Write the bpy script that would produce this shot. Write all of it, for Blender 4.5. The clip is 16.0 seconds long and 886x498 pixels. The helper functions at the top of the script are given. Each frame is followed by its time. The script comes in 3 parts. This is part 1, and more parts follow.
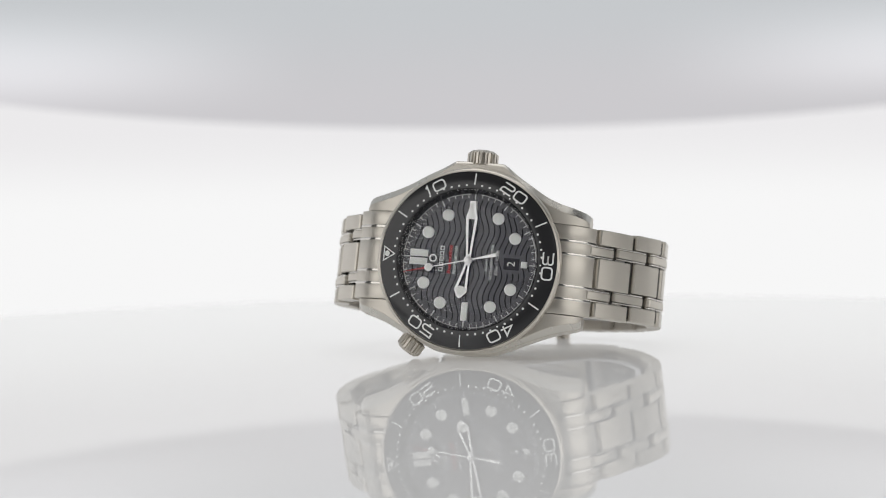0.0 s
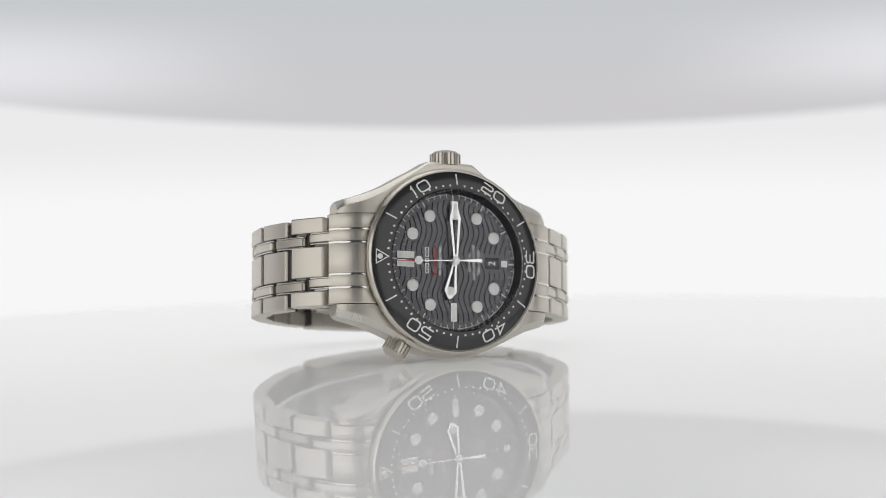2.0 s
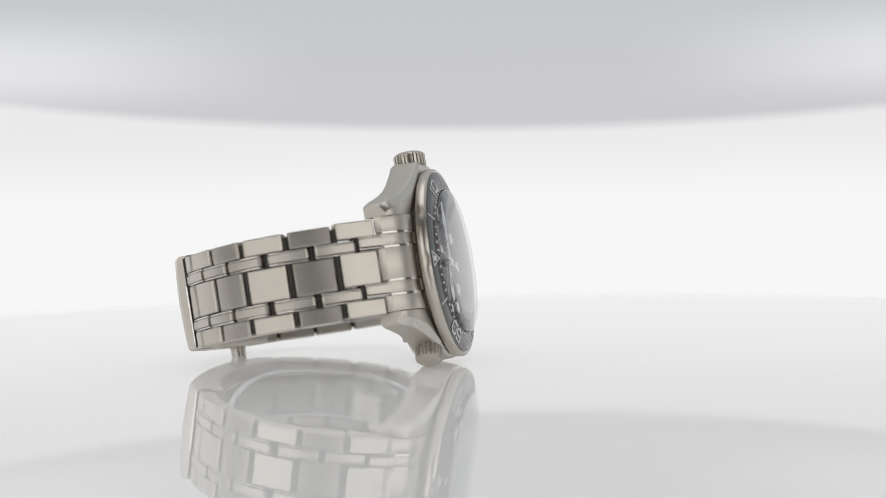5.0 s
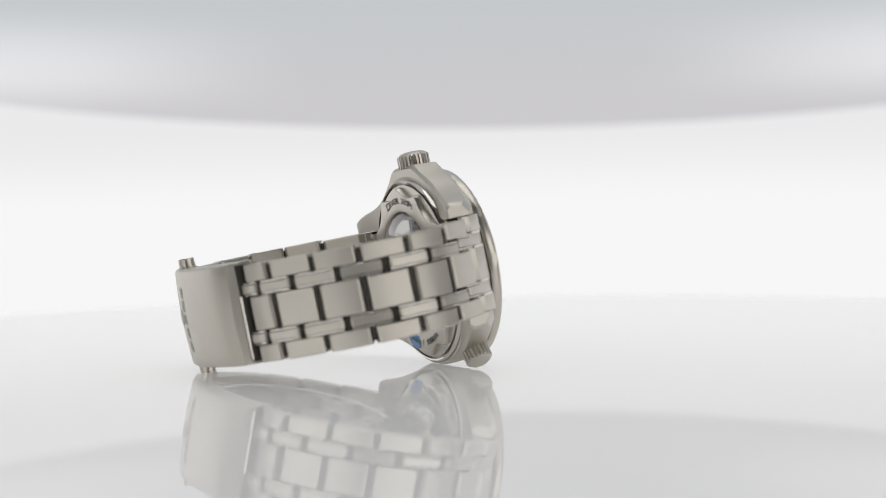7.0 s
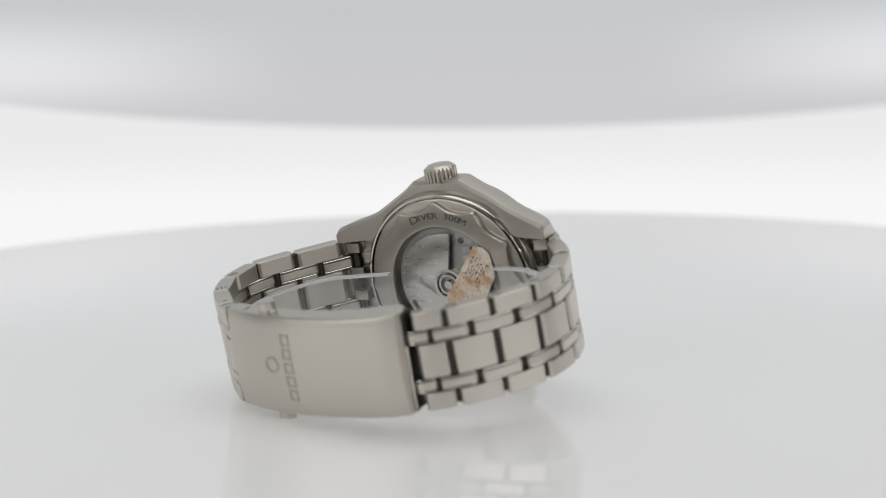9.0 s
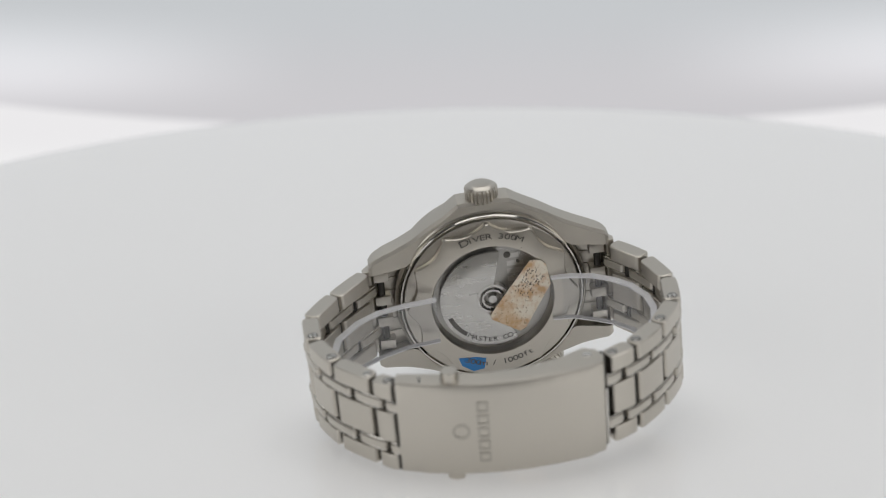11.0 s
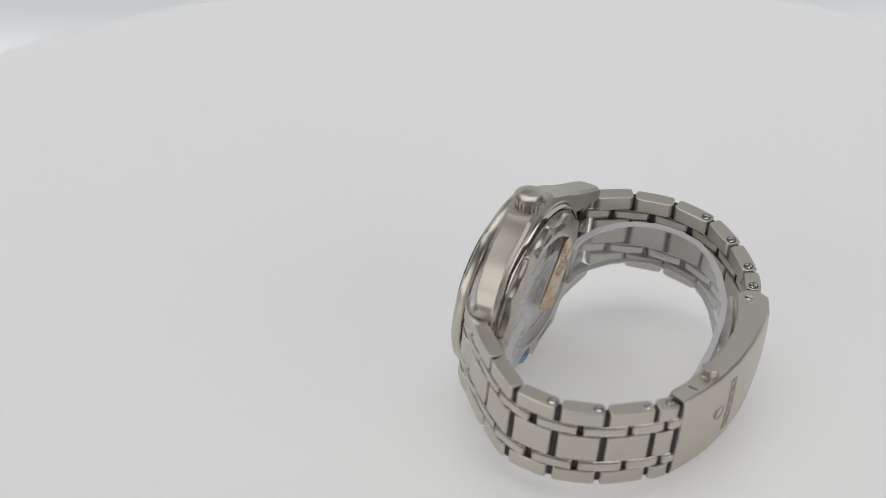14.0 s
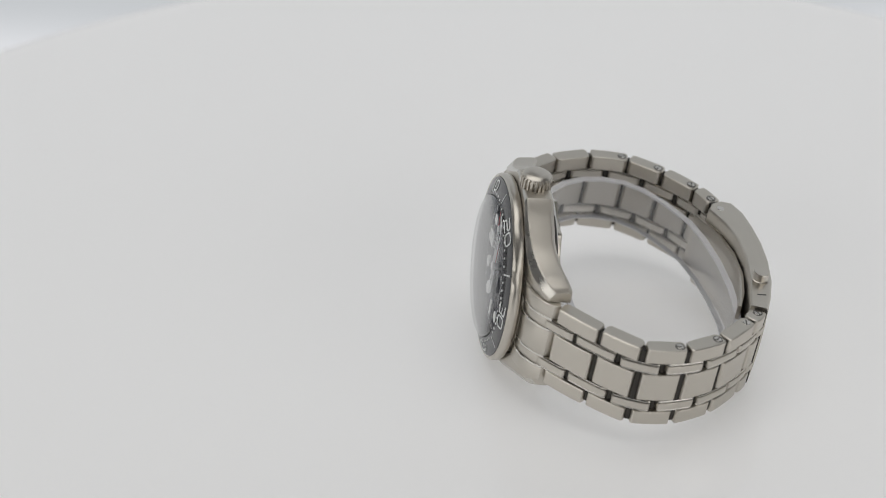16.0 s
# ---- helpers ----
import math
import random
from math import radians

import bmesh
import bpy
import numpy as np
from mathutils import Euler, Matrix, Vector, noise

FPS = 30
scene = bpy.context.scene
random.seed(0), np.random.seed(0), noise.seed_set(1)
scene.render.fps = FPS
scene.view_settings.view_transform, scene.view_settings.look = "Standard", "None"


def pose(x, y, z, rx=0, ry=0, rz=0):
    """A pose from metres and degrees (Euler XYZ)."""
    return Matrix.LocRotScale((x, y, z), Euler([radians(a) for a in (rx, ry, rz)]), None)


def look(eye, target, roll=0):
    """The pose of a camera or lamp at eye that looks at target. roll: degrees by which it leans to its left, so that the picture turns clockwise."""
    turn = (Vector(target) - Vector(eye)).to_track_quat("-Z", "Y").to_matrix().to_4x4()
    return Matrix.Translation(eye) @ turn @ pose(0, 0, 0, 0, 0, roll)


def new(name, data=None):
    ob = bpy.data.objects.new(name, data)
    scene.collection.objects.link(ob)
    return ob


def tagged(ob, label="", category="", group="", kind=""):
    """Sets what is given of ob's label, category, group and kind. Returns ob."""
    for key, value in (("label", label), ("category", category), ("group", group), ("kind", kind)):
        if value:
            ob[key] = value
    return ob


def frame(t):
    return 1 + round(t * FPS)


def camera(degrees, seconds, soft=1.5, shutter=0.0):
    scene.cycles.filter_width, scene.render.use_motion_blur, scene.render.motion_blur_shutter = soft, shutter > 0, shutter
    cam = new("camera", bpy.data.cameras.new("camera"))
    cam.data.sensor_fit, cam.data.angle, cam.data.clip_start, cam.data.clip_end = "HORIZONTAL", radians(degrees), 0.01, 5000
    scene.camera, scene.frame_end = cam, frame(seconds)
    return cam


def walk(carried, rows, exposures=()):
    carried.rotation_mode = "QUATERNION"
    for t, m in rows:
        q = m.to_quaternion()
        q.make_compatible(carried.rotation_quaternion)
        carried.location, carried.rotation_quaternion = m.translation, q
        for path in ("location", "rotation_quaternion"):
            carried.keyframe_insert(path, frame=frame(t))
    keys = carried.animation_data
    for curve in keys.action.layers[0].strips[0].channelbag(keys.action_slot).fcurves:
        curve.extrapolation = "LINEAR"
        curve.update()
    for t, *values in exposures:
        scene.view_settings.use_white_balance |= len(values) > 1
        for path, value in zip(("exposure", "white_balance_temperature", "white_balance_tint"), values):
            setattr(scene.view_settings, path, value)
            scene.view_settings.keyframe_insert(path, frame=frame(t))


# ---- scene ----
from math import cos, pi, sin

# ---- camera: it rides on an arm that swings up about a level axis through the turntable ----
cam = camera(24.47, 16.0, soft=0.7)
cam.data.dof.use_dof = True
cam.data.dof.focus_distance = 0.450
cam.data.dof.aperture_fstop = 13.0

SPIN = 18.0  # degrees a second
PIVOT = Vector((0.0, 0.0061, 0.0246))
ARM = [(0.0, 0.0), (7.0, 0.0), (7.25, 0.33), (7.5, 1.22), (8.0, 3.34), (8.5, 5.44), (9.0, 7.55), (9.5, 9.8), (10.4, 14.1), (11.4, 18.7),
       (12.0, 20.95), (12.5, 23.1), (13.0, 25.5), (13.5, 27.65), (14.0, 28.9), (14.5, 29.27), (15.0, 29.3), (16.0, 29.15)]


def glide(tab, v):
    """Smooth curve through the rows of a table, without overshoot."""
    if v <= tab[0][0]:
        return tab[0][1]

    def slope(k):
        if k <= 0 or k >= len(tab) - 1:
            return 0.0 if tab is ARM else (tab[1][1] - tab[0][1]) / (tab[1][0] - tab[0][0]) if k <= 0 else (tab[-1][1] - tab[-2][1]) / (tab[-1][0] - tab[-2][0])
        b = (tab[k][1] - tab[k - 1][1]) / (tab[k][0] - tab[k - 1][0])
        c = (tab[k + 1][1] - tab[k][1]) / (tab[k + 1][0] - tab[k][0])
        return 0.0 if b * c <= 0 else 2 * b * c / (b + c)
    for i in range(len(tab) - 1):
        (t0, a0), (t1, a1) = tab[i], tab[i + 1]
        if t0 <= v <= t1:
            h = t1 - t0
            u = (v - t0) / h
            return ((2 * u ** 3 - 3 * u ** 2 + 1) * a0 + (u ** 3 - 2 * u ** 2 + u) * h * slope(i)
                    + (3 * u ** 2 - 2 * u ** 3) * a1 + (u ** 3 - u ** 2) * h * slope(i + 1))
    return tab[-1][1]


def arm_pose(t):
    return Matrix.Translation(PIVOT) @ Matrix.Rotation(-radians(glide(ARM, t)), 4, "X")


TIMES = [i * 0.25 for i in range(65)]
CAM_REST = (Matrix.Translation((0.0, -0.4499, 0.0443)) @ Matrix.Rotation(0.0148, 4, "Z") @ Matrix.Rotation(pi / 2, 4, "X")
            @ Matrix.Rotation(-0.0431, 4, "X") @ Matrix.Rotation(-0.0173, 4, "Z"))
walk(cam, [(t, arm_pose(t) @ Matrix.Translation(-PIVOT) @ CAM_REST) for t in TIMES], exposures=[(0.0, 0.0), (16.0, 0.0)])

# ---- light: softboxes of a photo booth ----
world = bpy.data.worlds.new("world")
scene.world = world
world.use_nodes = True
world.node_tree.nodes["Background"].inputs[0].default_value = (0.9, 0.92, 1.0, 1)
world.node_tree.nodes["Background"].inputs[1].default_value = 0.15


def softbox(name, eye, target, sx, sy, watts, colour=(1, 1, 1)):
    d = bpy.data.lights.new(name, "AREA")
    d.shape, d.size, d.size_y, d.energy, d.color = "RECTANGLE", sx, sy, watts, colour
    ob = new(name, d)
    ob.matrix_world = look(eye, target)
    return ob


softbox("top_softbox", (0.0, 0.06, 0.85), (0, 0.03, 0), 0.9, 0.6, 2.15, (1.0, 0.985, 0.965))
softbox("left_softbox", (-0.62, -0.60, 0.29), (0, 0, 0.02), 1.0, 0.58, 2.25, (1.0, 0.985, 0.965))
softbox("right_softbox", (0.64, -0.58, 0.29), (0, 0, 0.02), 0.95, 0.58, 2.12, (1.0, 0.985, 0.965))


# ---- materials ----
def mat(name, colour, rough=0.5, metal=0.0, noise_scale=0.0, rough_var=0.0, bump=0.0, stretch=(1, 1, 1), tint=0.0, coat=0.0, ior=1.45, emit=0.0):
    m = bpy.data.materials.new(name)
    m.use_nodes = True
    nt = m.node_tree
    b = nt.nodes["Principled BSDF"]
    b.inputs["Base Color"].default_value = (*colour, 1)
    b.inputs["Roughness"].default_value = rough
    b.inputs["Metallic"].default_value = metal
    b.inputs["IOR"].default_value = ior
    b.inputs["Coat Weight"].default_value = coat
    b.inputs["Coat Roughness"].default_value = 0.04
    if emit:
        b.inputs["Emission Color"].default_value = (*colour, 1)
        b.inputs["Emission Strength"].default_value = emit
    if noise_scale:
        tc = nt.nodes.new("ShaderNodeTexCoord")
        mp = nt.nodes.new("ShaderNodeMapping")
        mp.inputs["Scale"].default_value = stretch
        no = nt.nodes.new("ShaderNodeTexNoise")
        no.inputs["Scale"].default_value = noise_scale
        no.inputs["Detail"].default_value = 4
        nt.links.new(tc.outputs["Object"], mp.inputs[0])
        nt.links.new(mp.outputs[0], no.inputs["Vector"])
        big = nt.nodes.new("ShaderNodeTexNoise")
        big.inputs["Scale"].default_value = 220
        nt.links.new(tc.outputs["Object"], big.inputs["Vector"])
        mix = nt.nodes.new("ShaderNodeMath")
        mix.operation = "MULTIPLY_ADD"
        nt.links.new(no.outputs[0], mix.inputs[0])
        mix.inputs[1].default_value = 0.65
        sc = nt.nodes.new("ShaderNodeMath")
        sc.operation = "MULTIPLY"
        sc.inputs[1].default_value = 0.35
        nt.links.new(big.outputs[0], sc.inputs[0])
        nt.links.new(sc.outputs[0], mix.inputs[2])
        if rough_var:
            mr = nt.nodes.new("ShaderNodeMapRange")
            mr.inputs[1].default_value, mr.inputs[2].default_value = 0.3, 0.7
            mr.inputs[3].default_value, mr.inputs[4].default_value = max(0.02, rough - rough_var), rough + rough_var
            nt.links.new(mix.outputs[0], mr.inputs[0])
            nt.links.new(mr.outputs[0], b.inputs["Roughness"])
        if tint:
            mr = nt.nodes.new("ShaderNodeMix")
            mr.data_type = "RGBA"
            mr.inputs[6].default_value = (*[c * (1 - tint) for c in colour], 1)
            mr.inputs[7].default_value = (*[min(1, c * (1 + tint)) for c in colour], 1)
            nt.links.new(mix.outputs[0], mr.inputs[0])
            nt.links.new(mr.outputs[2], b.inputs["Base Color"])
        if bump:
            bp = nt.nodes.new("ShaderNodeBump")
            bp.inputs["Strength"].default_value = bump
            bp.inputs["Distance"].default_value = 0.00002
            nt.links.new(no.outputs[0], bp.inputs["Height"])
            nt.links.new(bp.outputs[0], b.inputs["Normal"])
    return m


def clear(name, ior, tint=(1, 1, 1), rough=0.02, haze=0.0, gloss=1.0, gain=0.9):
    """Thin clear sheet: it lets light through and mirrors by Fresnel."""
    m = bpy.data.materials.new(name)
    m.use_nodes = True
    nt = m.node_tree
    nt.nodes.clear()
    out = nt.nodes.new("ShaderNodeOutputMaterial")
    tr = nt.nodes.new("ShaderNodeBsdfTransparent")
    tr.inputs[0].default_value = (*tint, 1)
    gl = nt.nodes.new("ShaderNodeBsdfGlossy")
    gl.inputs["Roughness"].default_value = rough
    lw = nt.nodes.new("ShaderNodeLayerWeight")
    lw.inputs["Blend"].default_value = 0.5
    pw = nt.nodes.new("ShaderNodeMath")
    pw.operation = "POWER"
    nt.links.new(lw.outputs["Facing"], pw.inputs[0])
    pw.inputs[1].default_value = 2.8
    fr = nt.nodes.new("ShaderNodeMath")
    fr.operation = "MULTIPLY_ADD"
    fr.use_clamp = True
    nt.links.new(pw.outputs[0], fr.inputs[0])
    fr.inputs[1].default_value, fr.inputs[2].default_value = gain, ((ior - 1) / (ior + 1)) ** 2 * gloss
    mx = nt.nodes.new("ShaderNodeMixShader")
    nt.links.new(fr.outputs[0], mx.inputs[0])
    nt.links.new(tr.outputs[0], mx.inputs[1])
    nt.links.new(gl.outputs[0], mx.inputs[2])
    last = mx
    if haze:
        df = nt.nodes.new("ShaderNodeBsdfDiffuse")
        df.inputs[0].default_value = (0.90, 0.90, 0.92, 1)
        hz = nt.nodes.new("ShaderNodeMixShader")
        hz.inputs[0].default_value = haze
        nt.links.new(mx.outputs[0], hz.inputs[1])
        nt.links.new(df.outputs[0], hz.inputs[2])
        last = hz
    nt.links.new(last.outputs[0], out.inputs[0])
    return m


STEEL = (0.59, 0.557, 0.50)
M_BRUSH_X = mat("steel_brushed_across", STEEL, 0.37, 1.0, 3200, 0.06, 0.14, (0.03, 1, 1))
M_BRUSH_L = mat("steel_brushed_along", STEEL, 0.37, 1.0, 3200, 0.06, 0.14, (1.0, 0.03, 0.03))
M_CASE = mat("steel_satin", STEEL, 0.42, 1.0, 3200, 0.03, 0.0, (1.0, 0.03, 1.0))
M_POL = mat("steel_polished", (0.66, 0.64, 0.60), 0.10, 1.0, 300, 0.03)
M_FACET = mat("steel_polished_facet", (0.62, 0.60, 0.555), 0.28, 1.0, 300, 0.03)
M_SATIN = mat("steel_fine_satin", STEEL, 0.31, 1.0, 2500, 0.04, 0.04)
# for recessed pins, necks and gap blocks: the gaps' shade is in its colour
M_DARK = mat("steel_dark_shade", (0.07, 0.066, 0.06), 0.5, 1.0, 300, 0.1)
M_CERAMIC = mat("black_ceramic", (0.028, 0.028, 0.030), 0.16, 0.0, 300, 0.03, ior=1.5)
M_DIAL = mat("dial_black_gloss", (0.012, 0.013, 0.030), 0.24, 0.0, 300, 0.05, coat=0.32, ior=1.58)
M_WAVE = mat("dial_groove", (0.004, 0.004, 0.006), 0.75, 0.0, 300, 0.05)
M_WHITE = mat("white_enamel", (0.80, 0.81, 0.80), 0.45, 0.0, 400, 0.05)
M_LUME = mat("luminous_white", (0.82, 0.84, 0.81), 0.6, 0.0, 900, 0.05, tint=0.03)
M_RHOD = mat("rhodium_hand", (0.86, 0.86, 0.86), 0.38, 1.0, 500, 0.05)
M_RED = mat("red_lacquer", (0.45, 0.015, 0.02), 0.35, 0.0, 500, 0.05)
M_GREYPRINT = mat("grey_print", (0.74, 0.74, 0.74), 0.5, 0.0, 500, 0.05)
M_ENGRAVE = mat("engraved_dark", (0.14, 0.135, 0.125), 0.5, 0.6, 500, 0.1)
M_ETCH = mat("etched_steel", (0.49, 0.465, 0.42), 0.55, 1.0, 900, 0.08)
M_ROTOR = mat("rotor_striped_metal", (0.66, 0.65, 0.63), 0.3, 1.0, 500, 0.08, 0.2, (1, 0.1, 1))
M_MOVE = mat("movement_grey", (0.50, 0.49, 0.47), 0.4, 1.0, 900, 0.1, 0.2)
def stained_paper():
    m = mat("stained_paper", (0.76, 0.67, 0.53), 0.65)
    nt = m.node_tree
    tc = nt.nodes.new("ShaderNodeTexCoord")
    last = None
    for scale, edge0, edge1, colour in ((330, 0.47, 0.64, (0.58, 0.32, 0.12)), (1500, 0.60, 0.68, (0.34, 0.22, 0.12)), (130, 0.55, 0.75, (0.66, 0.42, 0.20))):
        no = nt.nodes.new("ShaderNodeTexNoise")
        no.inputs["Scale"].default_value = scale
        no.inputs["Detail"].default_value = 6
        nt.links.new(tc.outputs["Object"], no.inputs["Vector"])
        mr = nt.nodes.new("ShaderNodeMapRange")
        mr.inputs[1].default_value, mr.inputs[2].default_value, mr.inputs[4].default_value = edge0, edge1, 0.8
        nt.links.new(no.outputs[0], mr.inputs[0])
        mx = nt.nodes.new("ShaderNodeMix")
        mx.data_type = "RGBA"
        mx.inputs[7].default_value = (*colour, 1)
        if last is None:
            mx.inputs[6].default_value = (0.88, 0.81, 0.69, 1)
        else:
            nt.links.new(last, mx.inputs[6])
        nt.links.new(mr.outputs[0], mx.inputs[0])
        last = mx.outputs[2]
    nt.links.new(last, nt.nodes["Principled BSDF"].inputs["Base Color"])
    return m


M_STICK = stained_paper()
M_RIM = clear("frosted_plastic_edge", 1.5, (0.98, 0.98, 0.985), 0.25, 0.75)
M_INK = mat("sticker_ink", (0.10, 0.07, 0.05), 0.7, 0.0, 700, 0.05)
M_BLUE = mat("blue_film", (0.03, 0.24, 0.62), 0.25, 0.0, 300, 0.05, coat=0.4)
M_GLASS = clear("sapphire", 1.76, gloss=0.25, gain=1.2)
M_BACKGLASS = clear("back_sapphire", 1.76, gloss=0.5)
M_PLASTIC = clear("clear_plastic", 1.5, (0.975, 0.978, 0.985), 0.06, 0.045, gain=0.5)
# emit: a glow added to the plate, it pales the shadows on it
M_TABLE = mat("white_acrylic_added_glow", (0.80, 0.80, 0.80), 0.3, 0.0, 60, 0.006, ior=1.49, emit=0.29)
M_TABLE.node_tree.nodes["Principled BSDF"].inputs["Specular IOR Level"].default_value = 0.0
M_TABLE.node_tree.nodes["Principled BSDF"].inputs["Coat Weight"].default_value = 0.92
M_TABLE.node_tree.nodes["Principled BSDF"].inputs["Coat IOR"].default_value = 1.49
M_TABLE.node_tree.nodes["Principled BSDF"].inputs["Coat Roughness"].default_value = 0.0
M_WALL = mat("booth_grey_fabric", (0.60, 0.60, 0.60), 0.9, 0.0, 30, 0.05, tint=0.08)


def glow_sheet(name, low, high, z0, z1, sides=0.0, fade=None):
    """Glowing sheet: its glow runs softly from one shade to another up the sheet; sides: lamp sheen painted into the
    glow near its two ends; fade: light falloff painted as a dimmer glow higher up.
    """
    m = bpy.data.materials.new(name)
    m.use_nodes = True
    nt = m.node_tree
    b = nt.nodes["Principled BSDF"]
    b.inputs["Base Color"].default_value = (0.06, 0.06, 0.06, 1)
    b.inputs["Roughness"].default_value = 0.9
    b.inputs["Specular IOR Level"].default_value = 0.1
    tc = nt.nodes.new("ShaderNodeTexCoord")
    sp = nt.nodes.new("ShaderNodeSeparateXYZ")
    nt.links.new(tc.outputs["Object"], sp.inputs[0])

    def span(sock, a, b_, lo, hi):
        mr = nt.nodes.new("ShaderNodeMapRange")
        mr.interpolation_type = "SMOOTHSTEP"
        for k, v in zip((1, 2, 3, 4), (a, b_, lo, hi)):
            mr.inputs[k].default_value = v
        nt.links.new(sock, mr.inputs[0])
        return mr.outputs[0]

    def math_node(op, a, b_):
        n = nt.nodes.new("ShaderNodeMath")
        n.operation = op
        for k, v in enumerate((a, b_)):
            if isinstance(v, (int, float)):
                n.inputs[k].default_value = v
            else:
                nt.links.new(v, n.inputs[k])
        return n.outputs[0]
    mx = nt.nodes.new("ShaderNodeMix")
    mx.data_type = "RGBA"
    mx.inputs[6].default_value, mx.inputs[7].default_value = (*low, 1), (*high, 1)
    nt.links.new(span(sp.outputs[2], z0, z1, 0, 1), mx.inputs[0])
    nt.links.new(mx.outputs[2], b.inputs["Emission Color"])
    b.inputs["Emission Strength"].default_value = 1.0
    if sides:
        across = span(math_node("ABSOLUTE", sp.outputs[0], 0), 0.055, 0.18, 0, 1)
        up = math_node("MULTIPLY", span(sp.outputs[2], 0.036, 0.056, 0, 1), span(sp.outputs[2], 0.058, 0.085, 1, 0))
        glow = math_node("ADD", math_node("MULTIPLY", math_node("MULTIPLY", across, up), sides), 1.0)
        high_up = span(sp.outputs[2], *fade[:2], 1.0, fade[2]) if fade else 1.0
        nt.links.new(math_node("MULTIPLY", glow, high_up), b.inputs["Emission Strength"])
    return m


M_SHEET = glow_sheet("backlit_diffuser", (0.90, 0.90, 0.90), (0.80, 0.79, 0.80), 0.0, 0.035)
# the hood's lit grey, end sheen and falloff are all painted as glow
M_HOOD = glow_sheet("hood_painted_glow", (0.57, 0.56, 0.58), (0.53, 0.55, 0.57), 0.04, 0.085, 0.34, (0.085, 0.2, 0.9))

# ---- mesh helpers: shapes are drawn in millimetres ----
MM = 0.001


def finish(bm, name, material, sharp=35):
    bmesh.ops.scale(bm, vec=(MM, MM, MM), verts=bm.verts)
    me = bpy.data.meshes.new(name)
    bm.normal_update()
    bm.to_mesh(me)
    bm.free()
    me.materials.append(material)
    me.polygons.foreach_set("use_smooth", [True] * len(me.polygons))
    me.set_sharp_from_angle(angle=radians(sharp))
    return me


def part(name, bm, material, parent, label="", sharp=35):
    ob = new(name, finish(bm, name, material, sharp))
    ob.parent = parent
    return tagged(ob, label)


def more(name, mesh, parent, m):
    """Another piece on the same mesh, at the pose m in its parent's space."""
    ob = new(name, mesh)
    ob.parent = parent
    ob.matrix_local = m
    return ob


def mmpose(x, y, z, rx=0, ry=0, rz=0):
    return pose(x * MM, y * MM, z * MM, rx, ry, rz)


def lathe(profile, n=96, closed=False, wave=None):
    """Turn a profile of (radius, height) about z; radius 0 closes to a point. wave(angle, index) may change the radius."""
    bm = bmesh.new()
    rings = []
    for k, (r, z) in enumerate(profile):
        if r < 1e-6:
            rings.append([bm.verts.new((0, 0, z))])
        else:
            ring = []
            for i in range(n):
                a = 2 * pi * i / n
                q = r + (wave(a, k) if wave else 0)
                ring.append(bm.verts.new((q * cos(a), q * sin(a), z)))
            rings.append(ring)
    pairs = list(zip(rings, rings[1:])) + ([(rings[-1], rings[0])] if closed else [])
    for a, b in pairs:
        for i in range(n):
            j = (i + 1) % n
            if len(a) == 1 and len(b) == 1:
                continue
            if len(a) == 1:
                bm.faces.new((a[0], b[i], b[j]))
            elif len(b) == 1:
                bm.faces.new((a[i], b[0], a[j]))
            else:
                bm.faces.new((a[i], b[i], b[j], a[j]))
    bmesh.ops.recalc_face_normals(bm, faces=bm.faces)
    return bm


def prism(pts, a, b, axis="z", bevel=0.0, seg=2, bm=None):
    """Extrude a closed outline from a to b along an axis; the outline lies in the two other axes, in order."""
    own = bm is None
    bm = bm or bmesh.new()

    def at(u, v, w):
        return {"x": (w, u, v), "y": (u, w, v), "z": (u, v, w)}[axis]
    lo = [bm.verts.new(at(u, v, a)) for u, v in pts]
    hi = [bm.verts.new(at(u, v, b)) for u, v in pts]
    n = len(pts)
    fs = [bm.faces.new(lo), bm.faces.new(hi)]
    for i in range(n):
        j = (i + 1) % n
        fs.append(bm.faces.new((lo[i], lo[j], hi[j], hi[i])))
    bmesh.ops.recalc_face_normals(bm, faces=fs)
    if bevel:
        edges = [e for f in fs[:2] for e in f.edges]
        bmesh.ops.bevel(bm, geom=edges, offset=bevel, segments=seg, affect="EDGES", profile=0.5)
    return bm


def box(x0, x1, y0, y1, z0, z1, bevel=0.0, bm=None):
    return prism([(x0, y0), (x1, y0), (x1, y1), (x0, y1)], z0, z1, "z", bevel, 2, bm)


def disc(x, y, r, z0, z1, bm=None, n=24, bevel=0.0):
    return prism([(x + r * cos(2 * pi * i / n), y + r * sin(2 * pi * i / n)) for i in range(n)], z0, z1, "z", bevel, 2, bm)


def letters(text, size, depth=0.06, wide=1.0):
    """The outline of a word in the built-in font as a bmesh, centred, in millimetres."""
    cu = bpy.data.curves.new("letters", "FONT")
    cu.body, cu.size, cu.extrude, cu.align_x, cu.align_y = text, size, depth, "CENTER", "CENTER"
    cu.resolution_u = 3
    ob = bpy.data.objects.new("letters", cu)
    scene.collection.objects.link(ob)
    me = bpy.data.meshes.new_from_object(ob.evaluated_get(bpy.context.evaluated_depsgraph_get()))
    bm = bmesh.new()
    bm.from_mesh(me)
    bmesh.ops.scale(bm, vec=(wide, 1, 1), verts=bm.verts)
    bpy.data.objects.remove(ob)
    bpy.data.curves.remove(cu)
    bpy.data.meshes.remove(me)
    return bm


def moved(bm, m):
    bmesh.ops.transform(bm, matrix=m, verts=bm.verts)
    return bm


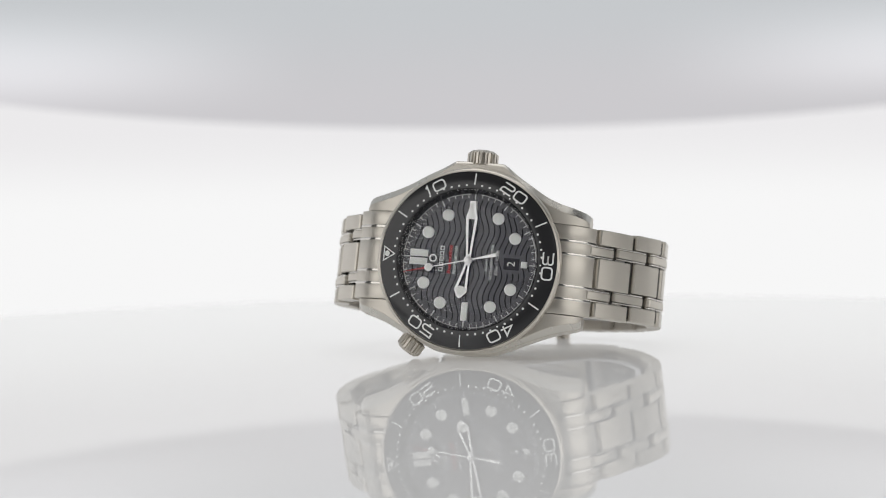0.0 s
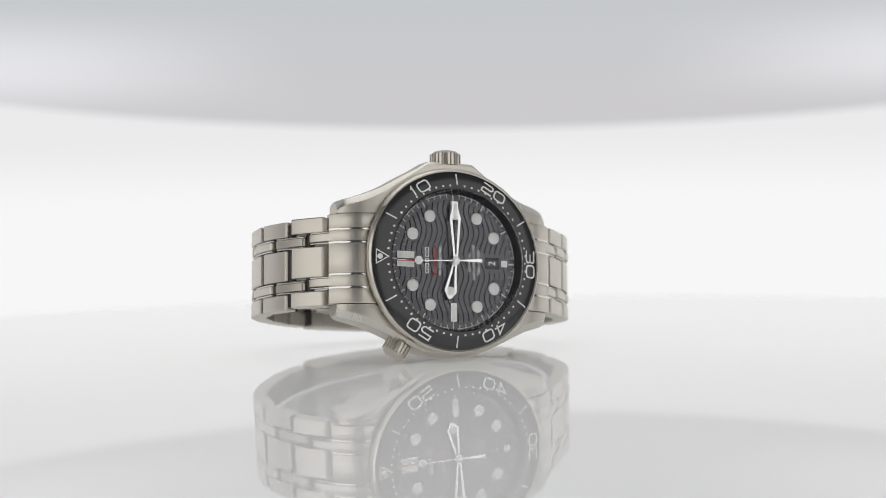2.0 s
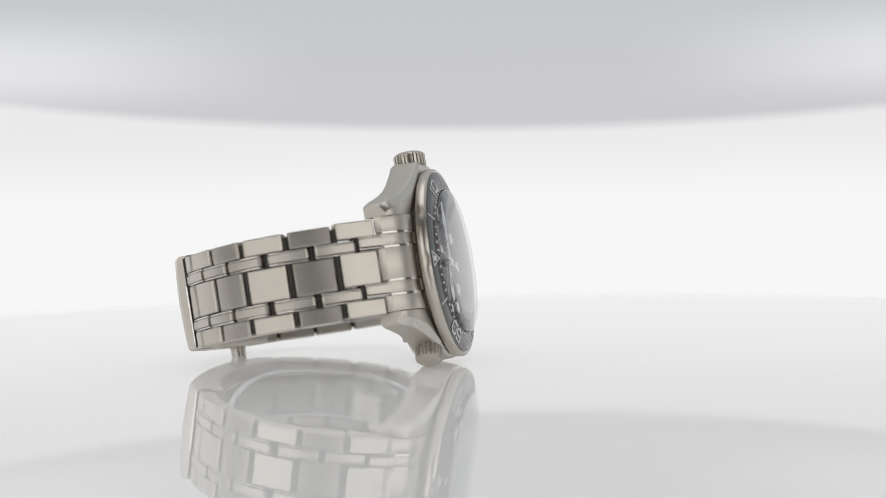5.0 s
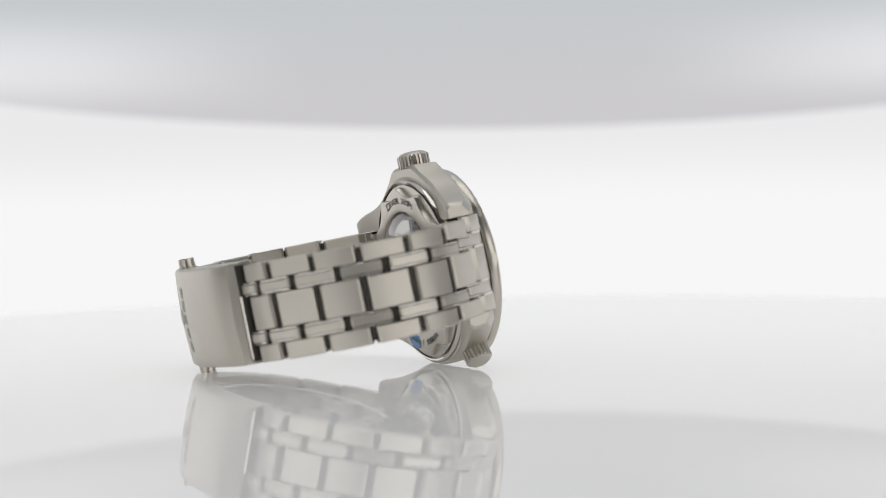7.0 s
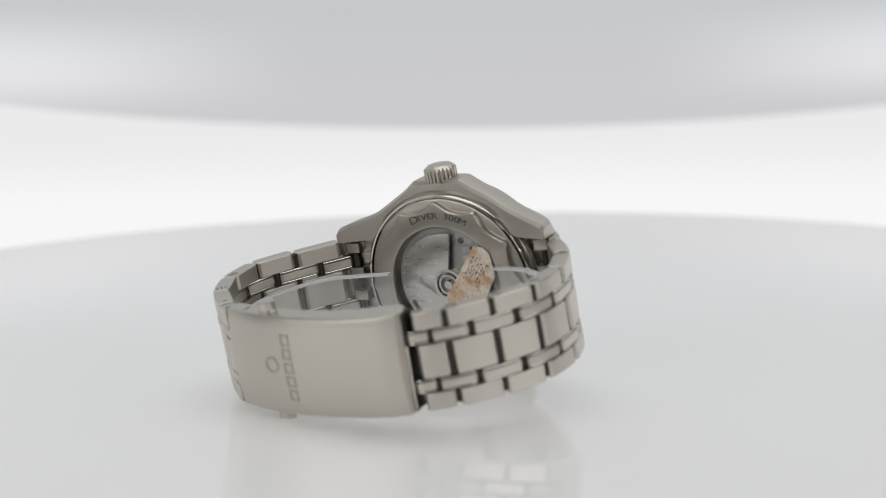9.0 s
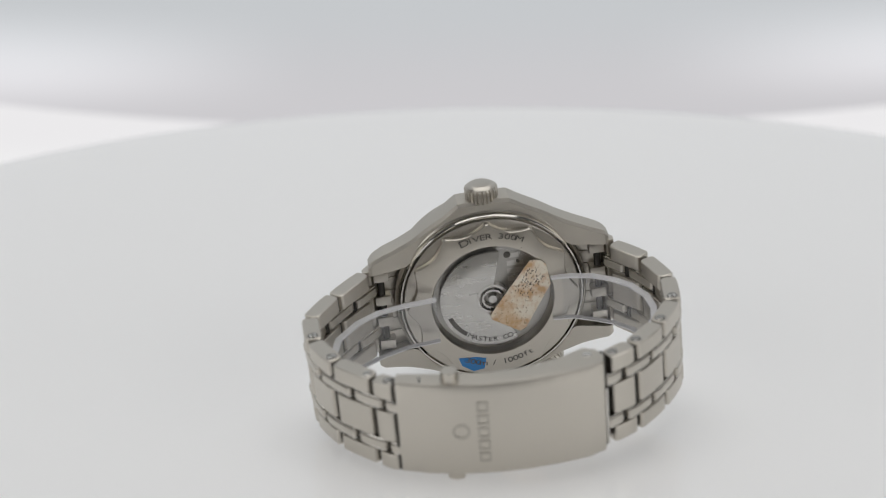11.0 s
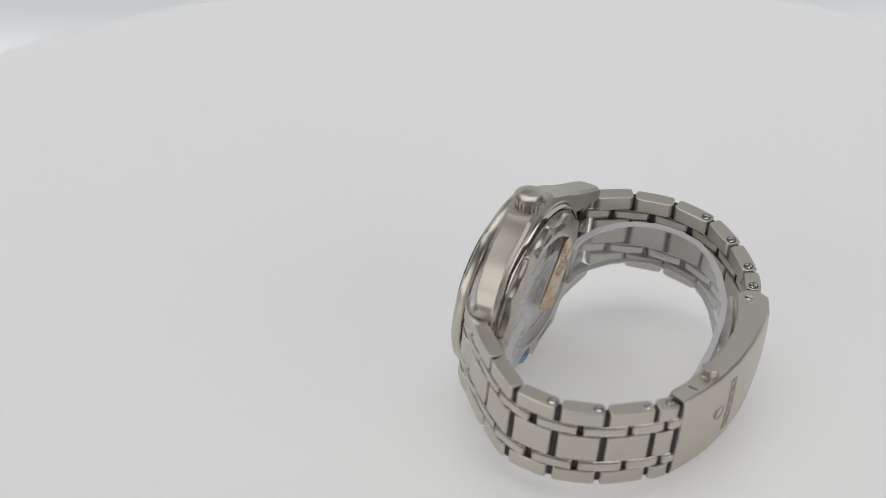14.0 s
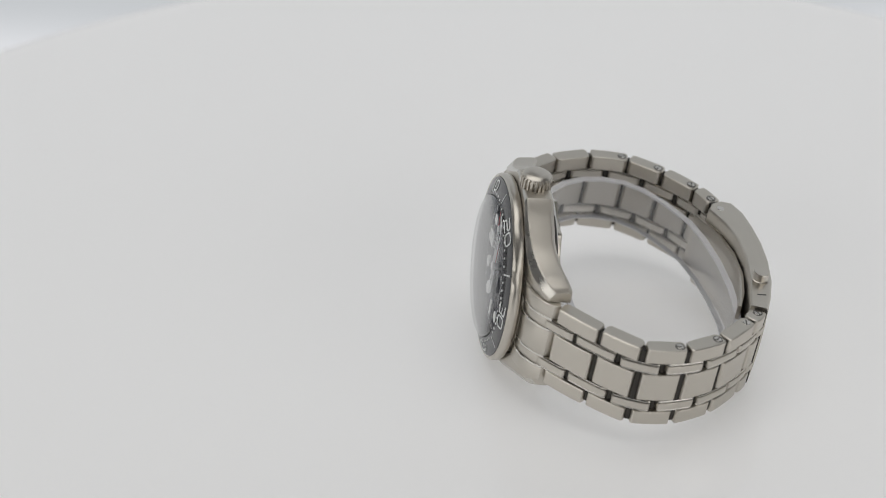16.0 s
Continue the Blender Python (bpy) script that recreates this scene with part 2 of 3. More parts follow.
def shift(x, y, z, rx=0, ry=0, rz=0):
    return Matrix.LocRotScale((x, y, z), Euler([radians(a) for a in (rx, ry, rz)]), None)


def joined(bms):
    out = bmesh.new()
    for b in bms:
        me = bpy.data.meshes.new("tmp")
        b.to_mesh(me)
        b.free()
        out.from_mesh(me)
        bpy.data.meshes.remove(me)
    return out


# ---- the booth: unseen walls, added to close it and show grey in the steel ----
def build_booth():
    def wall(name, x0, x1, y0, y1, z0, z1):
        ob = new(name, finish(box(*[v * 1000 for v in (x0, x1, y0, y1, z0, z1)]), name, M_WALL))
        return tagged(ob, "plain grey photo booth " + name.split("_")[0], name.split("_")[0], kind="structure")
    wall("floor", -2, 2, -2, 2, -0.85, -0.80)
    wall("ceiling", -2, 2, -2, 2, 1.60, 1.65)
    wall("wall_north", -2, 2, 2, 2.05, -0.85, 1.65)
    wall("wall_south", -2, 2, -2.05, -2, -0.85, 1.65)
    wall("wall_east", 2, 2.05, -2, 2, -0.85, 1.65)
    wall("wall_west", -2.05, -2, -2, 2, -0.85, 1.65)


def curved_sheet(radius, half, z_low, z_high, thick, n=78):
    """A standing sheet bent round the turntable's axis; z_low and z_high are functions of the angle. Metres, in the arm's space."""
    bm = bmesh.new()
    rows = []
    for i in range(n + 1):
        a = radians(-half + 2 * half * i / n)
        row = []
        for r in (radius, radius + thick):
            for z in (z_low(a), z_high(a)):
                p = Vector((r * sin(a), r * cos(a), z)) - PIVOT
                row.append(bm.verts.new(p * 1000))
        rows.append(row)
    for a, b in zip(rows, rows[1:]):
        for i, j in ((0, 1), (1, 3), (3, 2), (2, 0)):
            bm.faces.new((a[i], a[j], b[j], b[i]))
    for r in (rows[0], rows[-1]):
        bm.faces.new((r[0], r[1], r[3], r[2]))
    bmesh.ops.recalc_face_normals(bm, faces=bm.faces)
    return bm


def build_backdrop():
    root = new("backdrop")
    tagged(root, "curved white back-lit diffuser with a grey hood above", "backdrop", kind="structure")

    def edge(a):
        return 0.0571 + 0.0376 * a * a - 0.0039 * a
    # both sheets are extended past the view to brighten reflections in steel and crystal
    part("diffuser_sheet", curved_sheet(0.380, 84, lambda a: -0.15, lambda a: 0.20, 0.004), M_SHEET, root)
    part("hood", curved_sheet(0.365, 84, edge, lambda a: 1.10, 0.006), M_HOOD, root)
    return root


def build_turntable():
    prof = [(0, -8), (210, -8), (213.5, -7), (215, -4), (214.6, -1.2), (213.6, -0.2), (212.4, 0), (212.0, 0), (0, 0)]
    root = new("turntable")
    tagged(root, "round glossy white acrylic turntable", "turntable")
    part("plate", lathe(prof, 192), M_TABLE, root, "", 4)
    part("pedestal", lathe([(0, -799), (120, -799), (120, -780), (60, -770), (60, -8.5), (0, -8.5)], 64), M_WALL, root, "grey round pedestal")
    return root


# ---- the watch: x to the crown (3), y to 12, z out of the dial ----
WATCH_TURN = Matrix(((0.11587, -0.97653, -0.18154), (0.14230, 0.19720, -0.96998), (0.98302, 0.08656, 0.16181)))
WATCH_PLACE = Vector((-0.00138, 0.00399, 0.02228))


def watch_pose(t):
    rest = Matrix.Translation(WATCH_PLACE) @ WATCH_TURN.to_quaternion().to_matrix().to_4x4()
    return Matrix.Rotation(radians(SPIN * t), 4, "Z") @ rest


def clock(minute, r):
    a = radians(6 * minute)
    return r * sin(a), r * cos(a)


def case_side(side):
    """One long flank of the case with its two lugs, lofted from lug tip to lug tip."""
    if side > 0:
        out = [(0, 22.6), (5.3, 22.5), (6.1, 22.1), (8, 20.9), (12, 18.7), (16, 16.4), (20, 14.7), (24, 13.4), (25.6, 12.9)]
    else:
        out = [(0, 20.9), (6, 20.4), (10, 19.0), (13, 17.6), (16, 16.2), (20, 14.5), (24, 13.3), (25.6, 12.9)]
    top = [(0, -3.5), (11, -3.5), (16, -3.9), (20, -4.7), (23, -5.8), (25.6, -7.4)]
    bot = [(0, -9.9), (12, -9.9), (18, -10.8), (22, -11.9), (25.6, -12.9)]
    inn = [(0, 12.0), (15, 12.0), (18.2, 10.15), (25.6, 10.15)]
    cha = [(0, 0.4), (6, 0.6), (14, 1.2), (20, 1.6), (25.6, 1.5)]
    bm = bmesh.new()
    rows = []
    ys = [-25.6 + 51.2 * i / 84 for i in range(85)]
    for y in ys:
        v = abs(y)
        xo, zt, zb, xi, c = (glide(t, v) for t in (out, top, bot, inn, cha))
        if y < 0 < side:
            xo -= 0.6 * max(0.0, 1 - ((v - 14) / 8) ** 2)
        tip = max(0.0, (v - 24.4) / 1.2)
        zt -= 0.5 * tip * tip
        zb += 0.4 * tip * tip
        xo -= 0.5 * tip * tip
        sec = [(xi, zb), (xi, zt), (xo - c - 0.15, zt), (xo - c, zt - 0.08), (xo - 0.12, zt - c * 0.75), (xo, zt - c * 0.75 - 0.25), (xo + 0.2, zb + 1.2), (xo + 0.1, zb + 0.7), (xo - 0.5, zb)]
        rows.append([bm.verts.new((side * x, y, z)) for x, z in sec])
    k = len(rows[0])
    for a, b in zip(rows, rows[1:]):
        for i in range(k):
            j = (i + 1) % k
            f = bm.faces.new((a[i], a[j], b[j], b[i]))
            f.material_index = 1 if i == 3 else 0
    for end in (rows[0], rows[-1]):
        bm.faces.new(end)
    bmesh.ops.recalc_face_normals(bm, faces=bm.faces)
    return bm


def knurled(r, h, teeth, depth, dome):
    """A knurled button with its axis along z, from 0 to h."""
    def wave(a, k):
        return (depth if k in (2, 3) else 0) * (1 if (a * teeth / (2 * pi)) % 1 < 0.55 else -1)
    prof = [(0, 0), (r - 0.35, 0), (r, 0.3), (r, h - 0.9), (r - 0.25, h - 0.55), (r - 0.7, h - 0.2), (r * 0.5, h - 0.2 + dome * 0.7), (0, h - 0.2 + dome)]
    return lathe(prof, teeth * 6, wave=wave)


def link_profile(length, thick):
    """Side outline of a bracelet link: (along, out). Rounded outer shoulders, chamfered inside."""
    h, t = length / 2, thick / 2
    pts = [(-h, -t + 1.0), (-h + 0.35, -t + 0.3), (-h + 0.9, -t), (h - 0.9, -t), (h - 0.35, -t + 0.3), (h, -t + 1.0)]
    pts += [(h, t - 0.75), (h - 0.12, t - 0.38), (h - 0.42, t - 0.12)]
    pts += [(h * 0.5, t + 0.02), (0, t + 0.06), (-h * 0.5, t + 0.02)]
    pts += [(-h + 0.42, t - 0.12), (-h + 0.12, t - 0.38), (-h, t - 0.75)]
    return pts


def sag(y, z):
    """The bracelet leans a little out of the dial's square under its own weight."""
    return min(1.0, max(0.0, (-z - 10.0) / 8.0)) * (-0.2 - 0.018 * y)


def along(p, q, x=0.0, lift=0.0):
    """Pose of a link between two joints (y, z): its y axis runs from p to q, its z axis points out of the loop."""
    p, q = Vector((0, *p)), Vector((0, *q))
    mid = (p + q) / 2
    ey = (q - p).normalized()
    ez = Vector((1, 0, 0)).cross(ey)
    if ez.dot(mid - Vector((0, 0, -33))) < 0:
        ez = -ez
    ex = ey.cross(ez)
    m = Matrix((ex, ey, ez)).transposed().to_4x4()
    m.translation = (mid + ez * lift + Vector((sag(mid.y, mid.z) + x, 0, 0))) * MM
    return m


def build_bracelet(watch):
    side12 = [(26.5, -10.8), (32.2, -18.3), (35.0, -27.4), (34.0, -37.0), (29.0, -44.7), (22.4, -51.2), (16.6, -54.3)]
    side6 = [(-26.6, -10.4), (-33.8, -18.3), (-39.3, -26.1), (-39.1, -35.4), (-35.2, -44.1), (-28.4, -51.6), (-24.4, -54.9)]
    cache = {}

    def piece(kind, length):
        key = (kind, round(length, 1))
        if key not in cache:
            half, thick, bev, material = {"outer_link": (1.74, 3.5, 0.28, M_BRUSH_L), "thin_link": (1.40, 3.0, 0.42, M_POL), "centre_link": (3.42, 3.3, 0.22, M_BRUSH_L)}[kind]
            cut = length - {"outer_link": 0.7, "thin_link": 0.7, "centre_link": 0.9}[kind]
            if kind == "thin_link":
                bar = prism(link_profile(cut, thick + 0.1), -0.86, 0.86, "x", 0.1, 1)
                rails = [prism(link_profile(cut, thick - 0.25), *x, "x", 0.24, 3) for x in ((-half, -0.9), (0.9, half))]
                bm = joined([bar] + rails)
            else:
                bm = prism(link_profile(cut, thick), -half, half, "x", bev, 2)
            cache[key] = finish(bm, kind, material, 13)
            if kind == "thin_link":
                cache[key].materials.append(M_BRUSH_L)
                for f in cache[key].polygons:
                    if abs(f.center.x) < 0.00088:
                        f.material_index = 1
        return cache[key]

    for joints in (side12, side6):
        n = len(joints)
        for i in range(n - 1):
            p, q = Vector(joints[i]), Vector(joints[i + 1])
            length = (q - p).length
            for x in (-8.2, 8.2):
                more("outer_link", piece("outer_link", length), watch, along(p, q, x))
            more("centre_link", piece("centre_link", length), watch, along(p, q, 0.0, 0.05))
        mids = [Vector(joints[0]) + (Vector(joints[0]) - Vector(joints[1])) * 0.25]
        mids += [(Vector(a) + Vector(b)) / 2 for a, b in zip(joints, joints[1:])]
        mids.append(Vector(joints[-1]) + (Vector(joints[-1]) - Vector(joints[-2])).normalized() * 1.5)
        for p, q, knee in zip(mids, mids[1:], joints):
            length = (q - p).length
            d = (q - p) / length
            k = Vector(knee) - p
            bow = abs(d.x * k.y - d.y * k.x)
            for x in (-4.98, 4.98):
                more("thin_link", piece("thin_link", length), watch, along(p, q, x, 0.12 + 0.6 * bow))
        # dark pins across the gaps between the links, added as the gaps' shade
        for p in joints[1:-1] + [tuple(m) for m in mids[1:-1]]:
            core = part("gap_shade_pin", moved(lathe([(0, -9.2), (0.95, -9.2), (0.95, 9.2), (0, 9.2)], 16), shift(0, 0, 0, 0, 90, 0)), M_DARK, watch)
            core.matrix_local = mmpose(sag(*p), p[0], p[1])
        # slotted screw heads on the upper edges of the removable links
        for i in range(2, n - 1):
            p, q = Vector(joints[i]), Vector(joints[i + 1])
            u = (q - p).normalized()
            c = q - u * 1.75
            bm = disc(0, 0, 0.85, -0.3, 0.10, bevel=0.12)
            scr = part("screw", bm, M_POL, watch)
            scr.matrix_local = mmpose(sag(c.x, c.y) + 9.94, c.x, c.y, 0, 90, 0)
            part("seat", lathe([(0.86, 0.0), (1.08, 0.0), (1.08, 0.04), (0.86, 0.04)], 24, True), M_ENGRAVE, scr)
            slot = part("slot", box(-0.16, 0.16, -0.8, 0.8, 0.10, 0.125), M_ENGRAVE, scr)
            slot.matrix_local = pose(0, 0, 0, 0, 0, 25 + 37 * i)
    # end links that fill the gap between the lugs
    for s in (1, -1):
        bms = []
        for x0, x1, drop in ((-10.0, -6.62, 0.0), (-6.5, -3.55, 0.22), (-3.43, 3.43, 0.0), (3.55, 6.5, 0.22), (6.62, 10.0, 0.0)):
            out = [(17.0, -4.0 - drop), (20.5, -4.1 - drop), (23.2, -5.0 - drop), (25.6, -6.9 - drop), (27.1, -8.9 - drop), (27.0, -10.4), (25.4, -10.6), (24.4, -8.6), (21.0, -7.6), (17.0, -7.4)]
            bms.append(prism([(s * y, z) for y, z in out], x0, x1, "x", 0.16, 2))
        part("end_link", joined(bms), M_BRUSH_L, watch, "", 30)
        for x in (-8.3, -2.6, 2.6, 8.3):
            part("hinge_knuckle", box(x - 1.1, x + 1.1, *sorted((s * 21.6, s * 24.9)), -10.7, -8.0, 0.2), M_SATIN, watch)
        bar = moved(lathe([(0, -9.9), (0.75, -9.9), (0.75, 9.9), (0, 9.9)], 20), shift(0, s * 23.4, -9.4, 0, 90, 0))
        part("spring_bar", bar, M_DARK, watch)
        for x in (-6.5, -3.55, 3.55, 6.5):
            bm = prism([(s * y, z) for y, z in ((17.5, -3.95), (20.5, -4.05), (23.22, -4.95), (25.65, -6.86), (27.15, -8.88), (26.5, -9.2), (17.5, -6))], x - 0.28, x + 0.28, "x", 0.05)
            part("polished_strip", bm, M_POL, watch)


def build_clasp(watch):
    outer = [(15.9, -56.6), (15.4, -58.6), (11.8, -60.3), (6, -61.2), (0, -61.7), (-7, -61.5), (-14, -60.5), (-20, -58.8), (-25.0, -56.8)]
    inner = [(-24.3, -52.6), (-19, -53.9), (-13, -55.2), (-6, -56.0), (1, -55.7), (7, -54.2), (10.4, -52.6), (12.6, -51.6), (14.9, -52.8)]
    # the cover is domed across its width and rounded at its two rims
    bm = bmesh.new()
    rows = []
    for x in (-10.35, -10.3, -10.05, -9.6, -8.0, -5.5, -2.8, 0.0, 2.8, 5.5, 8.0, 9.6, 10.05, 10.3, 10.35):
        q = abs(x) / 10.35
        rim = max(0.0, abs(x) - 9.6) / 0.75
        drop = 0.55 * q * q + 0.75 * (1 - math.sqrt(max(0.0, 1 - rim * rim)))
        rows.append([bm.verts.new((x, y, z + drop)) for y, z in outer] + [bm.verts.new((x, y, z - 0.3 * rim ** 3)) for y, z in inner])
    for a, b in zip(rows, rows[1:]):
        for i in range(len(a)):
            j = (i + 1) % len(a)
            bm.faces.new((a[i], a[j], b[j], b[i]))
    bm.faces.new(rows[0])
    bm.faces.new(rows[-1])
    bmesh.ops.recalc_face_normals(bm, faces=bm.faces)
    clasp = part("clasp", bm, M_BRUSH_X, watch, "brushed steel folding clasp cover", 22)
    clasp.matrix_local = mmpose(0.1, 0, 0, 0, 0, 1.0)
    for s, tall in ((1, 2.15), (-1, 2.8)):
        push = part("pusher", moved(lathe([(0, -0.3), (1.95, -0.3), (1.95, 0.28), (1.75, 0.4), (1.7, tall - 0.18), (1.58, tall - 0.03), (0, tall)], 28), shift(s * 10.3, -14.4, -57.0, 0, 90 * s, 0)), M_SATIN, clasp, "polished release pusher")
    # screw and two engraved ticks on the upper rim
    scr = part("clasp_screw", disc(0, 0, 0.9, -0.2, 0.1, bevel=0.1), M_POL, clasp)
    scr.matrix_local = mmpose(10.32, 12.9, -54.4, 0, 90, 0)
    part("rim_mark", box(10.34, 10.38, -20.4, -20.0, -57.0, -55.0), M_ENGRAVE, clasp)
    # engraved maker's mark and word, as plain shapes
    part("engraved_mark", moved(lathe([(1.25, 0), (1.75, 0), (1.75, 0.05), (1.25, 0.05)], 28, True), shift(0.3, -13.2, -60.68, -8.6, 0, 0)), M_ETCH, clasp)
    for k in range(5):
        bm = bmesh.new()
        for x0, x1, y0, y1 in ((-0.95, -0.6, -0.95, 0.95), (0.6, 0.95, -0.95, 0.95), (-0.6, 0.6, -0.95, -0.6), (-0.6, 0.6, 0.6, 0.95)):
            box(x0, x1, y0, y1, -0.03, 0.12, 0, bm)
        part("engraved_block", moved(bm, shift(-5.9 + 2.9 * k, -8.9, -61.30 + 0.0051 * (2.9 * k - 5.9) ** 2, -7.4, 0.59 * (5.9 - 2.9 * k)) @ Matrix.Diagonal((1.2, 1.2, 1, 1))), M_ETCH, clasp)
    # solid dark blocks stand for the shade in the gaps at both cover ends
    part("end_gap_shade", box(-9.8, 9.8, -25.5, -24.6, -56.2, -53.4, 0.2), M_DARK, clasp)
    part("slot_shade_block", box(-9.8, 9.8, 14.6, 16.2, -56.6, -52.8, 0.15), M_DARK, clasp, "dark block for the shade of the open slot at the end of the cover")
    part("slot_strip", box(-9.4, 3.5, 15.9, 16.4, -56.9, -56.3, 0.1), M_POL, clasp)
    blade = [(15, -50.8), (8, -54.2), (0, -56.0), (-8, -56.0), (-15, -54.6), (-20, -52.8), (-20.2, -53.6), (-15, -55.5), (-8, -56.9), (0, -56.9), (8, -55.1), (15.3, -51.6)]
    part("folding_blade", moved(prism(blade, -7.0, 7.0, "x", 0.1), shift(0, 0, 1.3)), M_SATIN, clasp)


def stroke(path, width, depth, bm, closed=False):
    """A flat ribbon of even width along a path, with mitred corners."""
    pts = [Vector(p) for p in path]
    n = len(pts)
    rows = []
    for i, p in enumerate(pts):
        before = pts[(i - 1) % n] if closed or i else None
        after = pts[(i + 1) % n] if closed or i < n - 1 else None
        u = (p - before).normalized() if before is not None else (after - p).normalized()
        v = (after - p).normalized() if after is not None else u
        m = Vector((-(u + v).y, (u + v).x)).normalized()
        k = width / 2 / max(0.4, m.dot(Vector((-u.y, u.x))))
        rows.append([bm.verts.new((*(p + m * k * q), z)) for q, z in ((-1, 0), (1, 0), (1, depth), (-1, depth))])
    for a, b in zip(rows, rows[1:] + ([rows[0]] if closed else [])):
        for i in range(4):
            bm.faces.new((a[i], a[(i + 1) % 4], b[(i + 1) % 4], b[i]))
    if not closed:
        bm.faces.new(rows[0])
        bm.faces.new(rows[-1])


def arc(cx, cy, rx, ry, a0, a1, n=7):
    return [(cx + rx * cos(radians(a0 + (a1 - a0) * i / (n - 1))), cy + ry * sin(radians(a0 + (a1 - a0) * i / (n - 1)))) for i in range(n)]


def digit(ch, w, h, bm, x, line):
    """A wide open numeral, drawn with one even line."""
    a, b, r = w / 2, h / 2, h * 0.30
    q = b / 2
    if ch == "0":
        path = arc(a - r, b - r, r, r, 0, 90) + arc(-a + r, b - r, r, r, 90, 180) + arc(-a + r, -b + r, r, r, 180, 270) + arc(a - r, -b + r, r, r, 270, 360)
        return stroke([(x + u, v) for u, v in path], line, 0.04, bm, True)
    paths = {
        "1": [[(-a * 0.55, b * 0.5), (0.05, b), (0.05, -b)]],
        "2": [[(-a, b)] + arc(a - q, q, q, q, 90, -90) + arc(-a + q, -q, q, q, 90, 180) + [(-a, -b), (a, -b)]],
        "3": [[(-a, b)] + arc(a - q, q, q, q, 90, -90) + [(-a * 0.4, 0)], [(-a * 0.4, 0)] + arc(a - q, -q, q, q, 90, -90) + [(-a, -b)]],
        "4": [[(a, -b * 0.45), (-a, -b * 0.45), (a * 0.4, b), (a * 0.4, -b)]],
        "5": [[(a, b), (-a, b), (-a, b * 0.15)] + arc(a - q * 1.1, -q * 0.85, q * 1.1, q * 1.1, 90, -90) + [(-a, -b)]],
    }[ch]
    for path in paths:
        stroke([(x + u, v) for u, v in path], line, 0.04, bm)


def numeral(text):
    bm = bmesh.new()
    wide = {"1": 1.5}
    total = sum(wide.get(c, 2.7) for c in text) + 0.65
    x = -total / 2
    for c in text:
        w = wide.get(c, 2.7)
        digit(c, w, 2.25, bm, x + w / 2, 0.38)
        x += w + 0.65
    bmesh.ops.recalc_face_normals(bm, faces=bm.faces)
    return bm


def build_head(watch):
    body = joined([lathe([(0, -9.4), (17.5, -9.4), (19.2, -8.6), (19.6, -7.5), (19.6, -4.0), (18.8, -3.45), (0, -3.45)], 128), case_side(1), case_side(-1)])
    case = part("case", body, M_CASE, watch, "satin and polished steel case with curved lugs", 16)
    case.data.materials.append(M_FACET)

    def scallop(a, k):
        return -0.12 * max(0.0, cos(12 * a)) ** 3 if k in (1, 2, 3) else 0.0
    bezel = part("bezel", lathe([(19.2, -3.35), (20.55, -3.3), (20.85, -2.9), (20.9, -1.85), (20.7, -1.3), (20.3, -0.98), (20.0, -1.15), (16.0, -1.2), (16.0, -3.35)], 240, True, scallop), M_SATIN, watch, "steel rotating bezel")
    part("insert", lathe([(20.02, -1.15), (19.96, -0.96), (16.15, 0.22), (15.95, 0.16), (15.9, -0.9)], 160, True), M_CERAMIC, bezel, "glossy black ceramic insert")

    def on_bezel(r):
        return -0.96 + (19.96 - r) / (19.96 - 16.15) * 1.18 + 0.012
    slope = math.degrees(math.atan(1.18 / 3.81))
    for minute in range(60):
        deg = -6 * minute
        if minute == 0:
            continue
        if minute % 10 == 0:
            bm = numeral(str(minute))
            ob = part("numeral", moved(bm, shift(0, 18.05, on_bezel(18.05) + 0.005, -slope)), M_WHITE, bezel)
        elif minute % 5 == 0:
            ob = part("tick", moved(box(-0.16, 0.16, -1.38, 1.38, -0.02, 0.02), shift(0, 18.2, on_bezel(18.2) + 0.02, -slope)), M_WHITE, bezel)
        else:
            ob = part("minute_dot", moved(disc(0, 0, 0.26, -0.02, 0.02, n=12), shift(0, 16.75, on_bezel(16.75) + 0.02, -slope)), M_WHITE, bezel)
        ob.matrix_local = pose(0, 0, 0, 0, 0, deg)
        if minute % 10 == 0:
            ob = part("minute_dot", moved(disc(0, 0, 0.2, -0.02, 0.02, n=12), shift(0, 16.5, on_bezel(16.5) + 0.02, -slope)), M_WHITE, bezel)
            ob.matrix_local = pose(0, 0, 0, 0, 0, deg)
    tri = []
    for k in range(3):
        a = (-90 + 120 * k)
        tri.append((2.05 * cos(radians(a)), 2.05 * sin(radians(a))))
    inner_tri = [(0.76 * x, 0.76 * y) for x, y in tri]
    bm = bmesh.new()
    for k in range(3):
        j = (k + 1) % 3
        prism([tri[k], tri[j], inner_tri[j], inner_tri[k]], -0.02, 0.02, "z", bm=bm)
    part("zero_triangle", moved(bm, shift(0, 18.35, on_bezel(18.35) + 0.02, -slope)), M_WHITE, bezel)
    part("luminous_pip", moved(disc(0, 0, 0.62, -0.05, 0.12, bevel=0.1), shift(0, 18.4, on_bezel(18.4) + 0.02, -slope)), M_LUME, bezel)

    crystal = part("crystal", lathe([(15.85, 0.0), (15.78, 0.75), (15.3, 1.1), (12, 1.5), (8, 1.78), (4, 1.93), (0, 1.98)], 96), M_GLASS, watch, "domed clear sapphire crystal")
    crystal.visible_shadow = False

    # dial
    dial = part("dial", lathe([(0, -2.9), (15.9, -2.9), (15.9, -2.5), (0, -2.5)], 128), M_DIAL, watch, "glossy black dial with engraved waves")
